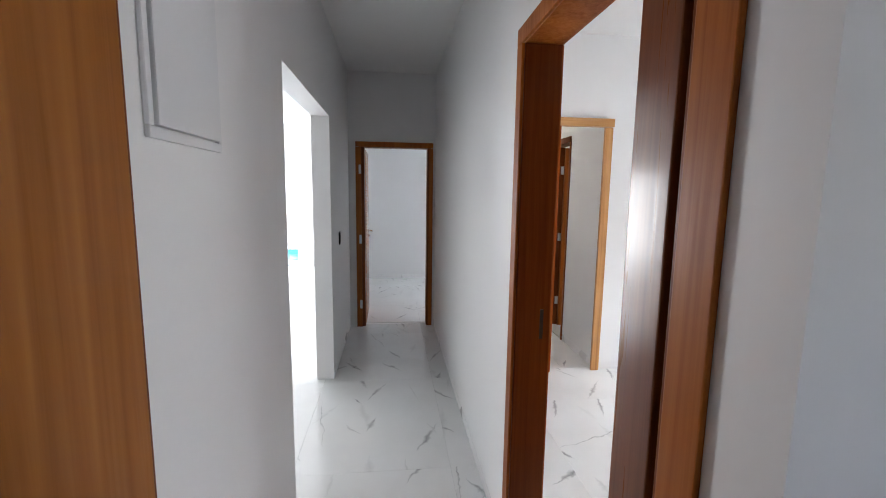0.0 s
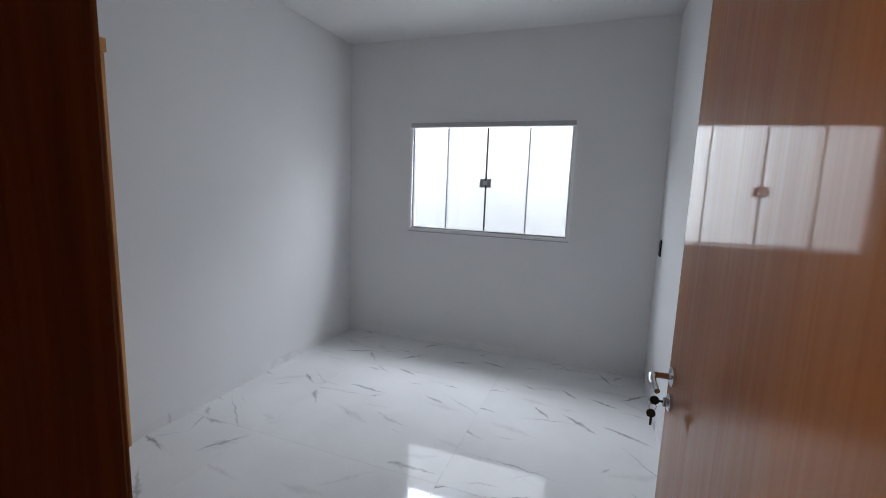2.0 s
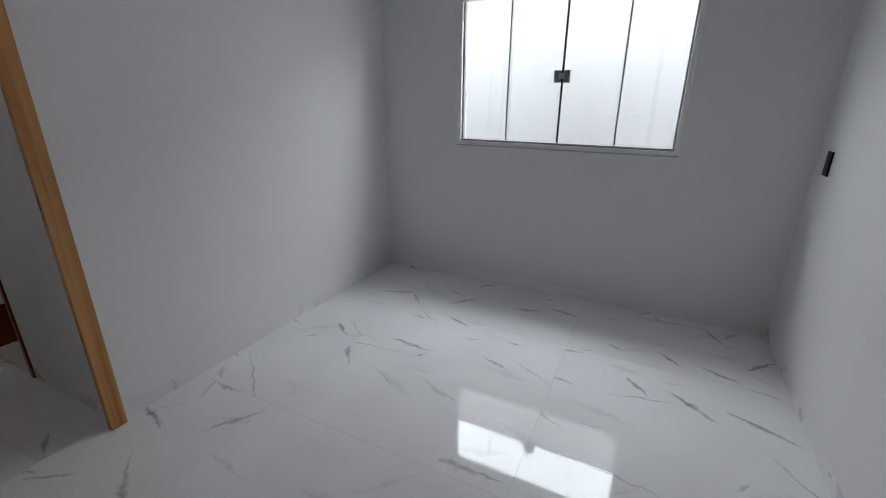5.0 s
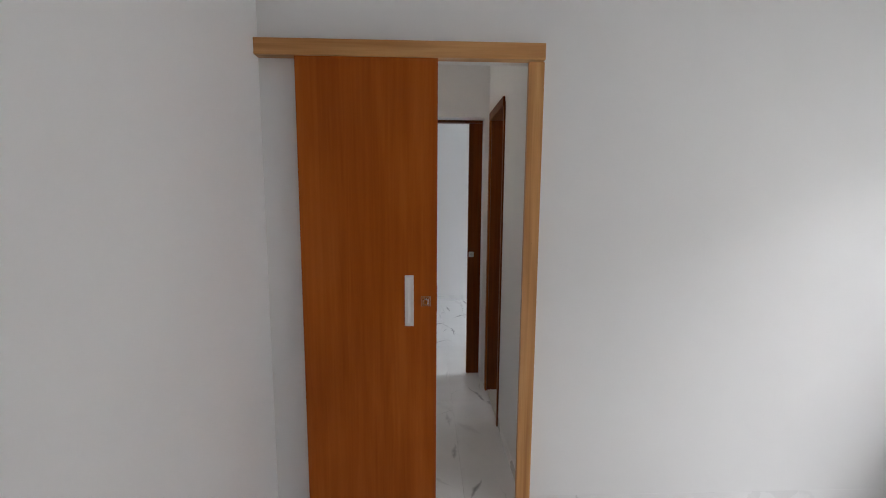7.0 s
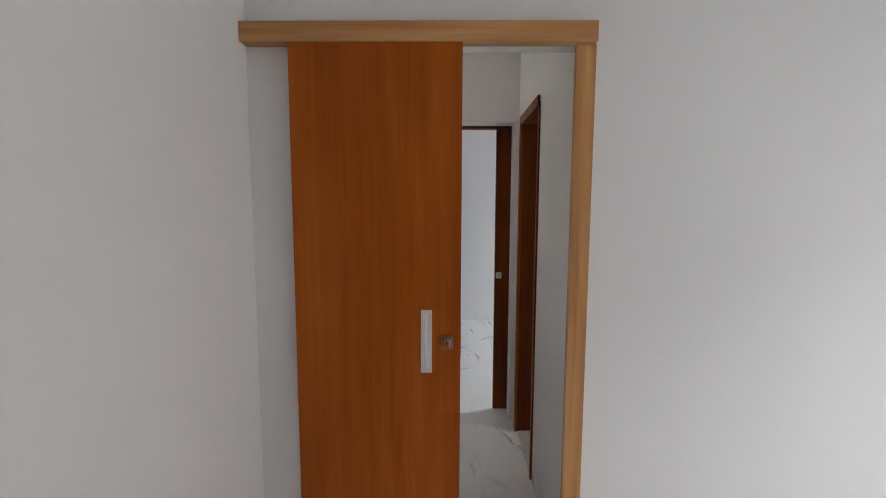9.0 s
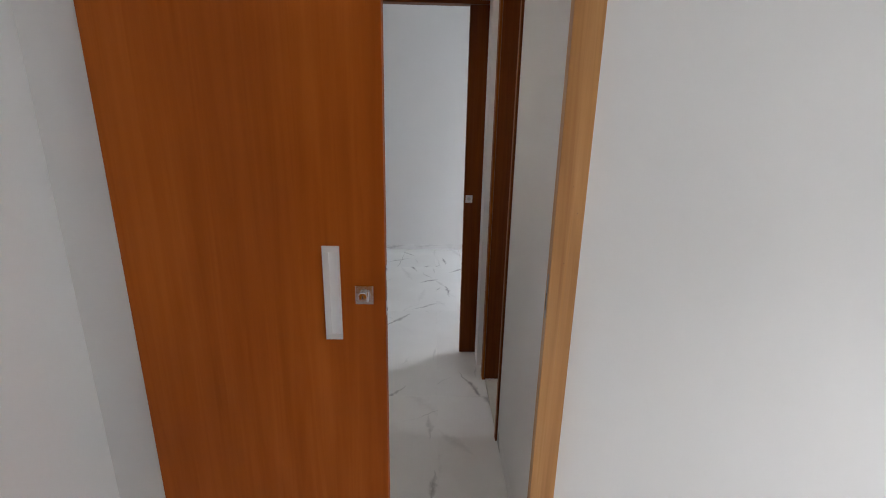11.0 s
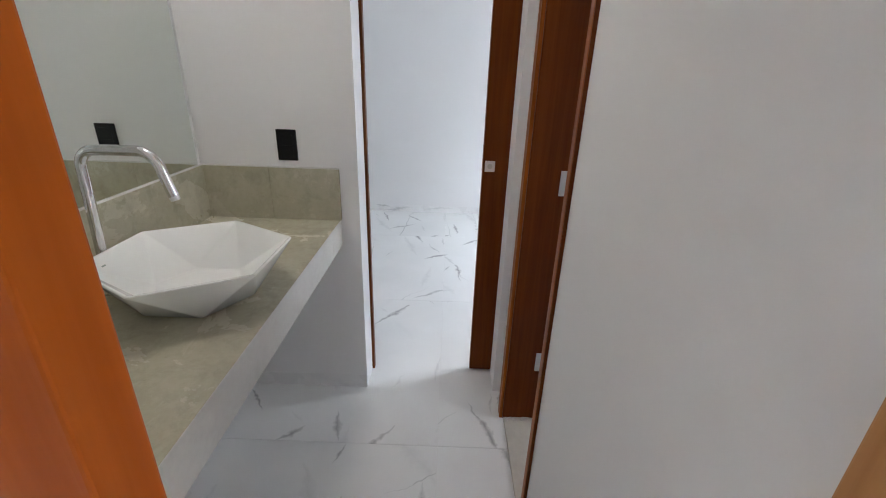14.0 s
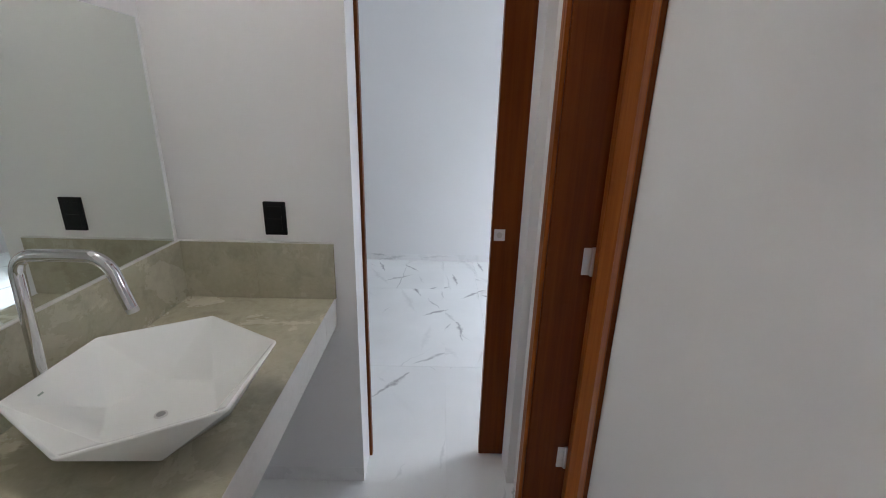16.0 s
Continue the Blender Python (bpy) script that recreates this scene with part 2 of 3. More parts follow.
CERAMIC = material("white_ceramic", (0.87, 0.89, 0.88), 0.04, 0.0, 0.6)[0]
LENS = material("lit_lamp_lens", (0.9, 0.9, 0.88), 0.4)[0]
LENS.node_tree.nodes["Principled BSDF"].inputs["Emission Color"].default_value = (1.0, 0.93, 0.84, 1)
LENS.node_tree.nodes["Principled BSDF"].inputs["Emission Strength"].default_value = 12.0
WHITE = material("white_plastic", (0.76, 0.77, 0.78), 0.4)[0]
MARK = material("green_mark", (0.33, 0.40, 0.36), 0.4)[0]
RAIL = material("rail_aluminium", (0.52, 0.52, 0.53), 0.4, 0.1)[0]
DARK = material("dark_gap", (0.02, 0.02, 0.02), 0.7)[0]
COUNTER = stone("beige_porcelain", (0.43, 0.405, 0.30), (0.50, 0.475, 0.36), (0.56, 0.54, 0.43), 0.24, 0.42)
EDGE = stone("pale_porcelain_edge", (0.58, 0.57, 0.53), (0.67, 0.66, 0.63), (0.74, 0.73, 0.70), 0.4)
SILL = stone("pale_threshold_stone", (0.50, 0.48, 0.43), (0.57, 0.55, 0.49), (0.63, 0.61, 0.55), 0.4)
MIRROR = material("mirror_silver", (0.80, 0.84, 0.80), 0.01, 1.0)[0]
GROUND = stone("pale_paving", (0.50, 0.49, 0.47), (0.58, 0.57, 0.55), (0.64, 0.63, 0.61), 0.7)
POOL = stone("blue_pool_tile", (0.02, 0.24, 0.36), (0.03, 0.34, 0.46), (0.06, 0.42, 0.52), 0.25)


def glass(name, rough=0.0):
    m = bpy.data.materials.new(name)
    m.use_nodes = True
    nt = m.node_tree
    nt.nodes.remove(nt.nodes["Principled BSDF"])
    clear = node(nt, "ShaderNodeBsdfTransparent", Color=(0.94, 0.96, 0.95, 1))
    gloss = node(nt, "ShaderNodeBsdfGlossy", Roughness=0.01)
    edge = node(nt, "ShaderNodeLayerWeight", Blend=0.5)
    fres = math_node(nt, "MULTIPLY_ADD", math_node(nt, "POWER", edge.outputs["Facing"], 5.0), 0.9)
    fres.node.inputs[2].default_value = 0.04
    mix = nt.nodes.new("ShaderNodeMixShader")
    nt.links.new(fres, mix.inputs[0])
    nt.links.new(clear.outputs[0], mix.inputs[1])
    nt.links.new(gloss.outputs[0], mix.inputs[2])
    nt.links.new(mix.outputs[0], nt.nodes["Material Output"].inputs[0])
    return m


GLASS = glass("window_glass")


# ---- mesh helpers ----
def box(bm, x0, x1, y0, y1, z0, z1, bevel=0.0):
    v = [bm.verts.new((x, y, z)) for z in (z0, z1) for y in (y0, y1) for x in (x0, x1)]
    faces = [bm.faces.new([v[i] for i in f]) for f in
             ((0, 2, 3, 1), (4, 5, 7, 6), (0, 1, 5, 4), (2, 6, 7, 3), (0, 4, 6, 2), (1, 3, 7, 5))]
    if bevel:
        edges = list({e for f in faces for e in f.edges})
        bmesh.ops.bevel(bm, geom=edges, offset=bevel, segments=2, affect="EDGES", profile=0.6)
    return bm


def boxes(*rows, bevel=0.0):
    bm = bmesh.new()
    for r in rows:
        box(bm, *r, bevel=bevel)
    return bm


def tube(bm, points, radius, sides=14, cap=True):
    pts = [Vector(p) for p in points]
    radii = radius if isinstance(radius, (list, tuple)) else [radius] * len(pts)
    rings, up = [], None
    for i, p in enumerate(pts):
        d = (pts[min(i + 1, len(pts) - 1)] - pts[max(i - 1, 0)]).normalized()
        if up is None:
            up = d.orthogonal().normalized()
        up = (up - d * up.dot(d)).normalized()
        side = d.cross(up)
        rings.append([bm.verts.new(p + radii[i] * (up * math.cos(a) + side * math.sin(a)))
                      for a in (math.tau * k / sides for k in range(sides))])
    for r, s in zip(rings, rings[1:]):
        for k in range(sides):
            bm.faces.new((r[k], r[(k + 1) % sides], s[(k + 1) % sides], s[k]))
    if cap:
        bm.faces.new(list(reversed(rings[0])))
        bm.faces.new(rings[-1])
    return bm


def arc(center, a, b, start, end, n=8):
    c, a, b = Vector(center), Vector(a), Vector(b)
    return [c + a * math.cos(t) + b * math.sin(t) for t in (radians(start + (end - start) * k / n) for k in range(n + 1))]


def link(name, bm, mat, smooth=False):
    bmesh.ops.recalc_face_normals(bm, faces=bm.faces)
    me = bpy.data.meshes.new(name)
    bm.to_mesh(me)
    bm.free()
    me.materials.append(mat)
    if smooth:
        me.polygons.foreach_set("use_smooth", [True] * len(me.polygons))
        me.set_sharp_from_angle(angle=radians(38))
    return new(name, me)


def part(name, bm, mat, parent, label="", smooth=False):
    ob = link(name, bm, mat, smooth)
    ob.parent = parent
    return tagged(ob, label)


def thing(name, at, label, category, group="", kind="", turn=0):
    ob = new(name)
    ob.matrix_world = pose(*at, 0, 0, turn)
    ob.empty_display_size = 0.1
    return tagged(ob, label, category, group, kind)


def structure(name, bm, mat, label, category):
    return tagged(link(name, bm, mat), label, category, "", "structure")


H = 2.87
# ---- walls ----
wall = lambda name, label, *rows: structure(name, boxes(*rows), WALL, label, "wall")
wall("wall_hall_east", "smooth white painted wall between hall and bedroom",
     (-0.045, 0.13, 0.6, 0.806, 0, H), (0, 0.13, 0.806, 0.88, 0, H), (-0.045, 0, 0.806, 0.968, 2.118, H), (0, 0.13, 1.83, 3.748, 0, H), (0, 0.13, 0.88, 1.83, 2.13, H),
     (0, 0.085, 3.748, 5.22, 0, H))
wall("wall_hall_west", "white painted hall wall with a wide opening to the living room",
     (-1.115, -0.975, -1.2, 2.288, 0, H), (-1.115, -0.975, 3.737, 5.173, 0, H), (-1.115, -0.975, 2.288, 3.737, 2.15, H))
wall("wall_hall_end", "grey-white painted wall with a doorway at the end of the hall",
     (-1.115, -0.86, 5.173, 5.303, 0, H), (-0.055, 0.10, 5.223, 5.303, 0, H), (-0.055, 0.0, 5.173, 5.223, 0, H), (-0.86, -0.055, 5.173, 5.303, 2.09, H))
wall("wall_bedroom_south", "white painted bedroom wall carrying two black plates",
     (0.13, 3.655, 0.6, 0.88, 0, H))
# unseen wall; its opening is added for the fill lamp
wall("wall_alcove", "plain white unseen wall added behind the hall, with a light opening",
     (-0.975, 0.6, -1.33, -1.2, 0, H), (1.2, 1.4, -1.33, -1.2, 0, H), (0.6, 1.2, -1.33, -1.2, 0, 1.55), (0.6, 1.2, -1.33, -1.2, 1.95, H), (1.4, 1.53, -1.33, 0.6, 0, H))
WY0, WY1, WZ0, WZ1 = 1.575, 3.085, 1.105, 2.115
wall("wall_bedroom_east", "white painted outer wall with a wide window",
     (3.655, 3.805, 0.6, WY0, 0, H), (3.655, 3.805, WY1, 3.865, 0, H),
     (3.655, 3.805, WY0, WY1, 0, WZ0), (3.655, 3.805, WY0, WY1, WZ1, H))
wall("wall_bedroom_north", "white painted wall with a sliding-door opening",
     (0.085, 0.755, 3.748, 3.865, 0, H), (1.335, 3.655, 3.748, 3.865, 0, H), (0.755, 1.335, 3.748, 3.865, 2.15, H))
wall("wall_washroom_east", "white painted wall with the bathroom doorway",
     (1.335, 1.47, 3.865, 4.52, 0, H), (1.335, 1.47, 5.085, 5.22, 0, H), (1.335, 1.47, 4.52, 5.085, 2.13, H))
wall("wall_washroom_north", "white painted wall stub beside the far sliding-door opening",
     (0.10, 0.70, 5.22, 5.36, 0, H), (1.303, 3.655, 5.22, 5.36, 0, H), (0.70, 1.303, 5.22, 5.36, 2.15, H))
# unseen wall; its high opening is added for the fill lamp
wall("wall_bathroom_east", "plain outer wall of the bathroom with an added small high opening, unseen",
     (3.655, 3.805, 3.865, 4.2, 0, H), (3.655, 3.805, 4.8, 5.36, 0, H), (3.655, 3.805, 4.2, 4.8, 0, 1.5), (3.655, 3.805, 4.2, 4.8, 2.1, H))
wall("wall_second_bedroom_north", "plain white wall of the second bedroom", (-1.115, 3.655, 8.02, 8.15, 0, H))
wall("wall_second_bedroom_east", "white outer wall with an assumed wide window, out of view",
     (3.655, 3.805, 5.36, 5.9, 0, H), (3.655, 3.805, 7.41, 8.15, 0, H), (3.655, 3.805, 5.9, 7.41, 0, WZ0), (3.655, 3.805, 5.9, 7.41, WZ1, H))
wall("wall_second_bedroom_west", "plain white wall between living room and second bedroom", (-1.245, -1.115, 5.173, 8.15, 0, H))
wall("wall_living_north", "white living-room wall with a tall glass door",
     (-6.1, -5.7, 9.4, 9.55, 0, H), (-2.42, -1.245, 9.4, 9.55, 0, H), (-5.7, -2.42, 9.4, 9.55, 2.12, H))
wall("wall_living_west", "plain white living-room wall", (-6.25, -6.1, -1.33, 9.55, 0, H))
wall("wall_living_south", "plain white living-room wall", (-6.1, -0.975, -1.33, -1.2, 0, H))
wall("wall_living_east", "plain white end of the living-room wall", (-1.245, -1.115, 8.15, 9.55, 0, H))

# ---- ceilings ----
for name, r in (("ceiling_hall", (-0.975, 0, -1.2, 5.173)), ("ceiling_alcove", (0, 1.4, -1.2, 0.6)),
                ("ceiling_bedroom", (0.13, 3.655, 0.88, 3.748)), ("ceiling_washroom", (0.085, 1.335, 3.865, 5.22)),
                ("ceiling_bathroom", (1.47, 3.655, 3.865, 5.22)), ("ceiling_second_bedroom", (-1.115, 3.655, 5.303, 8.02)),
                ("ceiling_living", (-6.1, -1.115, -1.2, 9.4))):
    structure(name, boxes((*r, H, H + 0.1)), CEIL, "smooth white plaster ceiling", "ceiling")
# the overhang past x 3.805 is added to cut light in the passage
structure("roof_slab", boxes((-6.25, 4.25, -1.33, 9.55, H + 0.104, H + 0.25)), OUTSIDE, "plain flat roof slab with an unseen eave added to shade the side passage", "roof")

# ---- outside ----
structure("ground", boxes((-300, 300, -300, 300, -0.6, -0.5)), GROUND, "pale ground reaching to the horizon", "ground")
structure("pavement", boxes((3.805, 4.8, -1.4, 12.9, -0.5, -0.06), (-6.3, 3.805, 9.55, 10.35, -0.5, -0.03), (-6.3, 4.8, 12.35, 12.9, -0.5, -0.03)),
          GROUND, "pale paving strip round the house", "pavement")
structure("wall_boundary_east", boxes((4.8, 4.95, -1.4, 12.9, -0.5, 2.55)), OUTSIDE, "white rendered boundary wall outside the window", "wall")
structure("wall_boundary_north", boxes((-8, 4.8, 12.9, 13.05, -0.5, 3.3)), OUTSIDE, "white rendered boundary wall behind the pool", "wall")

# ---- pool outside the living room ----
pool = thing("swimming_pool", (-3.4, 11.35, -0.5), "swimming pool with bright blue tiles and clear water", "pool")
part("basin", boxes((-2.6, 2.6, -1.0, 1.0, 0.02, 0.06), (-2.6, 2.6, -1.0, -0.94, 0.06, 0.46), (-2.6, 2.6, 0.94, 1.0, 0.06, 0.46),
                    (-2.6, -2.54, -0.94, 0.94, 0.06, 0.46), (2.54, 2.6, -0.94, 0.94, 0.06, 0.46)), POOL, pool)
part("water_surface", boxes((-2.54, 2.54, -0.94, 0.94, 0.30, 0.33)), POOL, pool, "rippled blue water")

# ---- windows ----
def wide_window(at, group):
    """Four glass panes in an aluminium frame; the origin is the lower south corner on the room's face of the wall."""
    w, h, c = 1.51, 1.01, 0.762
    root = thing("window_1", at, "wide aluminium window with four clear glass panes and a centre latch", "window", group, "structure")
    part("window_frame", boxes((-0.006, 0.07, 0, 0.022, 0.022, h - 0.05), (-0.006, 0.07, w - 0.022, w, 0.022, h - 0.05),
                               (-0.006, 0.07, 0, w, 0, 0.022), bevel=0.003), ALU, root, "pale aluminium frame")
    part("track", boxes((0.004, 0.05, 0.022, w - 0.022, 0.022, 0.036), (0.018, 0.05, 0.022, 0.034, 0.036, h - 0.05), (0.018, 0.05, w - 0.034, w - 0.022, 0.036, h - 0.05), bevel=0.002), ALU_GREY, root, "grey bottom track")
    part("top_rail", boxes((-0.012, 0.07, 0.005, w - 0.005, h - 0.044, h - 0.001), bevel=0.004), RAIL, root, "grey top rail")
    part("outer_trim", boxes((-0.010, -0.001, -0.008, w + 0.008, -0.020, -0.001), (-0.007, -0.001, -0.009, 0.004, 0, h + 0.006), (-0.007, -0.001, w - 0.004, w + 0.009, 0, h + 0.006),
                             (-0.007, -0.001, 0.005, w - 0.005, h + 0.001, h + 0.008), bevel=0.002), ALU, root, "thin white trim round the frame")
    part("sill_lip", boxes((-0.018, -0.011, -0.004, w + 0.004, -0.014, -0.004), bevel=0.002), RAIL, root, "grey lower lip")
    for y0, y1, x in ((0.034, c - 0.362, 0.044), (c - 0.382, c - 0.003, 0.026), (c + 0.003, c + 0.378, 0.026), (c + 0.358, w - 0.034, 0.044)):
        pane = part("pane", boxes((x, x + 0.006, y0, y1, 0.036, h - 0.05)), GLASS, root)
        pane.visible_shadow = False
    for y, x in ((c - 0.379, 0.020), (c + 0.375, 0.020)):
        part("pane_edge", boxes((x, x + 0.014, y - 0.005, y + 0.005, 0.036, h - 0.05)), ALU_GREY, root)
    part("meeting_stile", boxes((0.018, 0.036, c - 0.006, c + 0.006, 0.036, h - 0.05), bevel=0.002), DARK, root, "dark gap between the sliding panes")
    latch = part("latch", boxes((0.004, 0.04, c - 0.052, c - 0.005, 0.43, 0.51), (0.004, 0.04, c + 0.005, c + 0.053, 0.43, 0.51), bevel=0.004), ALU_GREY, root, "grey latch plates")
    part("latch_knob", boxes((-0.006, 0.004, c - 0.017, c + 0.018, 0.455, 0.49), bevel=0.003), STEEL, latch)
    return root


wide_window((3.655, WY0, WZ0), "bedroom windows")
# assumed twin in the second bedroom, out of view
wide_window((3.655, 5.9, WZ0), "bedroom windows")

# ---- tall glass door of the living room ----
gdoor = thing("glass_door", (-5.7, 9.4, 0), "tall glass sliding door opening to the pool", "glass door")
part("frame", boxes((0, 0.03, 0.02, 0.10, 0, 2.12), (3.25, 3.28, 0.02, 0.10, 0, 2.12), (0.03, 3.25, 0.02, 0.10, 2.08, 2.12), (0.03, 3.25, 0.02, 0.10, 0, 0.02)), ALU, gdoor)
for x0, x1, y in ((0.03, 0.95, 0.035), (0.93, 1.85, 0.065), (1.83, 2.72, 0.035), (2.70, 3.25, 0.065)):
    leaf = part("pane", boxes((x0, x1, y, y + 0.008, 0.02, 2.08)), GLASS, gdoor)
    leaf.visible_shadow = False
    part("stile", boxes((x1 - 0.016, x1, y - 0.004, y + 0.012, 0.02, 2.08)), ALU_GREY, leaf)
part("rail", boxes((0.03, 3.25, 0.03, 0.08, 1.78, 1.795)), ALU, gdoor)
part("latch", boxes((2.68, 2.74, 0.005, 0.035, 1.02, 1.12), bevel=0.004), ALU_GREY, gdoor, "grey latch plates")


# ---- doors ----
def hinge(parent, x, y, z, ax):
    bm = bmesh.new()
    if ax == "y":
        box(bm, x - 0.014, x + 0.014, y - 0.003, y + 0.001, z - 0.045, z + 0.045, 0.001)
        tube(bm, [(x + 0.017, y - 0.004, z - 0.047), (x + 0.017, y - 0.004, z + 0.047)], 0.006, 10)
    else:
        box(bm, x - 0.003, x + 0.001, y - 0.014, y + 0.014, z - 0.045, z + 0.045, 0.001)
        tube(bm, [(x - 0.004, y + 0.017, z - 0.047), (x - 0.004, y + 0.017, z + 0.047)], 0.006, 10)
    return part("hinge", bm, STEEL, parent, "bright steel hinge", True)


def lever(parent, x, y, z, d, back):
    """Round-rose lever handle on a leaf: d is the side it stands out to (+1 or -1 in y), back the way the lever points in x."""
    rose = bmesh.new()
    tube(rose, [(x, y, z), (x, y + d * 0.007, z), (x, y + d * 0.009, z)], [0.0235, 0.0235, 0.020], 24)
    part("rose", rose, CHROME, parent, "", True)
    bm = bmesh.new()
    path = [(x, y + d * 0.007, z), (x, y + d * 0.036, z)]
    path += [tuple(p) for p in arc((x + back * 0.012, y + d * 0.040, z), (-back * 0.012, 0, 0), (0, d * 0.010, 0), 0, 80, 5)]
    path += [(x + back * 0.045, y + d * 0.053, z - 0.001), (x + back * 0.088, y + d * 0.050, z - 0.003)]
    tube(bm, path, [0.0075] * 2 + [0.0085] * 6 + [0.009, 0.006], 12)
    part("lever", bm, CHROME, parent, "chrome lever handle", True)
    esc = bmesh.new()
    k = z - 0.064
    tube(esc, [(x, y, k), (x, y + d * 0.007, k), (x, y + d * 0.009, k)], [0.021, 0.021, 0.018], 24)
    box(esc, x - 0.0035, x + 0.0035, y + d * 0.007, y + d * 0.019, k - 0.011, k + 0.011, 0.002)
    part("keyhole_rose", esc, CHROME, parent, "", True)


# bedroom doorway off the hall
bd = thing("door_frame", (0.065, 1.42, 0), "dark varnished wooden door frame between hall and bedroom", "door frame", "", "structure")
Y0 = -1.42
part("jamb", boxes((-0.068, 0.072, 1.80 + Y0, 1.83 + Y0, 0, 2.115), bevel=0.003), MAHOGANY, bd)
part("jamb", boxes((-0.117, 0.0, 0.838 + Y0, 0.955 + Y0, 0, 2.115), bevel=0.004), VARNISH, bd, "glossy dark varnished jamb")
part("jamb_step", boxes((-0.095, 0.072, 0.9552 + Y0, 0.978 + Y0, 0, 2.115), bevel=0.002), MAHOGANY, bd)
part("head", boxes((-0.068, 0.072, 0.88 + Y0, 1.83 + Y0, 2.116, 2.145), bevel=0.003), CASING, bd)
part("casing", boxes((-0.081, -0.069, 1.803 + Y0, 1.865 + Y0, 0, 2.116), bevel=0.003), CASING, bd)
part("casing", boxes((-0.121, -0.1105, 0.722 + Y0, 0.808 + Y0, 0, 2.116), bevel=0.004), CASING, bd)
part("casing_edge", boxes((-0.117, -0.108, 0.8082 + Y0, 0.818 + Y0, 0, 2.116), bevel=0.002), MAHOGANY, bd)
part("casing", boxes((-0.081, -0.069, 0.882 + Y0, 1.865 + Y0, 2.118, 2.178), bevel=0.003), CASING, bd)
part("casing", boxes((0.067, 0.080, 1.806 + Y0, 1.865 + Y0, 0, 2.116), bevel=0.003), CASING, bd)
part("casing", boxes((0.067, 0.080, 0.90 + Y0, 1.865 + Y0, 2.118, 2.178), bevel=0.003), CASING, bd)
part("strike_plate", boxes((0.03, 0.044, 1.7985 + Y0, 1.8005 + Y0, 1.0, 1.12)), KEY, bd)
sp = bmesh.new()
for z0, z1, y0, y1 in ((0.98, 1.0, 0.820, 0.832), (1.0, 1.06, 0.824, 0.834), (1.06, 1.085, 0.819, 0.832), (0.92, 0.98, 0.824, 0.834)):
    box(sp, -0.1035, -0.1005, y0 + Y0, y1 + Y0, z0, z1)
part("hinge", sp, STEEL, bd, "worn steel hinge in the groove")
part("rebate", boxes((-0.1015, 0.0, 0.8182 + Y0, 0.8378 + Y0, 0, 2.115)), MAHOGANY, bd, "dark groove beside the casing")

leafd = thing("door", (0.147, 1.081, 0), "tan varnished flush door standing open against the bedroom wall", "door", turn=3.0)
# dark strip added so the leaf's shaded end reads like the jamb
part("edge_strip", boxes((0.085, 0.0895, -0.0345, -0.0005, 0.009, 2.099)), MAHOGANY, leafd, "dark strip added on the hinge-side edge to match the shaded jamb")
part("leaf", boxes((0.09, 0.832, -0.035, 0.0, 0.008, 2.10), bevel=0.002), TAN, leafd)
lever(leafd, 0.775, 0.0, 1.106, 1, -1)
keys = bmesh.new()
kx, kz = 0.775, 1.042
tube(keys, [(kx, 0.018, kz), (kx, 0.028, kz)], 0.003, 8)
tube(keys, [(kx - 0.001, 0.036, kz), (kx + 0.002, 0.036, kz)], [0.0105, 0.0105], 16)
part("key", keys, KEY, leafd, "key left in the lock", True)
ring = bmesh.new()
tube(ring, [(kx, 0.039 + 0.008 * math.cos(a), kz - 0.017 + 0.009 * math.sin(a)) for a in (math.tau * k / 16 for k in range(17))], 0.0009, 6, False)
part("key_ring", ring, CHROME, leafd, "", True)
keys = bmesh.new()
tube(keys, [(kx - 0.001, 0.041, kz - 0.034), (kx + 0.002, 0.041, kz - 0.034)], [0.0105, 0.0105], 16)
box(keys, kx - 0.001, kx + 0.001, 0.0375, 0.0425, kz - 0.064, kz - 0.043)
part("key", keys, KEY, leafd, "spare key hanging from the ring", True)
for z in (0.25, 1.05, 1.85):
    hinge(leafd, 0.081, -0.017, z, "x")

# open leaf folded back along the hall's west wall
tl = thing("door", (-0.925, 0.26, 0), "tan varnished flush door folded back along the hall wall", "door", turn=90)
part("leaf", boxes((0, 0.738, 0.0, 0.035, 0.008, 2.10), bevel=0.002), HONEY, tl)
part("edge_strip", boxes((0.738, 0.744, 0.001, 0.034, 0.008, 2.10)), MAHOGANY, tl, "dark edge strip")
for z in (0.25, 1.85):
    part("hinge", boxes((0.02, 0.05, 0.035, 0.05, z - 0.04, z + 0.04)), STEEL, tl)

# doorway at the end of the hall
ed = thing("door_frame", (-0.445, 5.173, 0), "dark wooden door frame at the end of the hall", "door frame", "", "structure")
part("jamb", boxes((-0.413, -0.353, -0.012, 0.135, 0, 2.06), bevel=0.003), MAHOGANY, ed)
part("jamb", boxes((0.353, 0.393, -0.012, 0.135, 0, 2.06), bevel=0.003), MAHOGANY, ed)
part("head", boxes((-0.413, 0.393, -0.012, 0.135, 2.06, 2.085), bevel=0.003), MAHOGANY, ed)
part("casing", boxes((-0.45, -0.388, -0.022, -0.0125, 0, 2.06), bevel=0.003), CASING, ed)
part("casing", boxes((0.375, 0.419, -0.022, -0.0125, 0, 2.06), bevel=0.003), CASING, ed)
part("casing", boxes((-0.45, 0.419, -0.022, -0.0125, 2.062, 2.12), bevel=0.003), CASING, ed)
for z in (0.27, 1.03, 1.815):
    part("hinge", boxes((-0.415, -0.388, -0.0255, -0.0222, z - 0.05, z + 0.05)), WHITE, ed, "pale hinge")
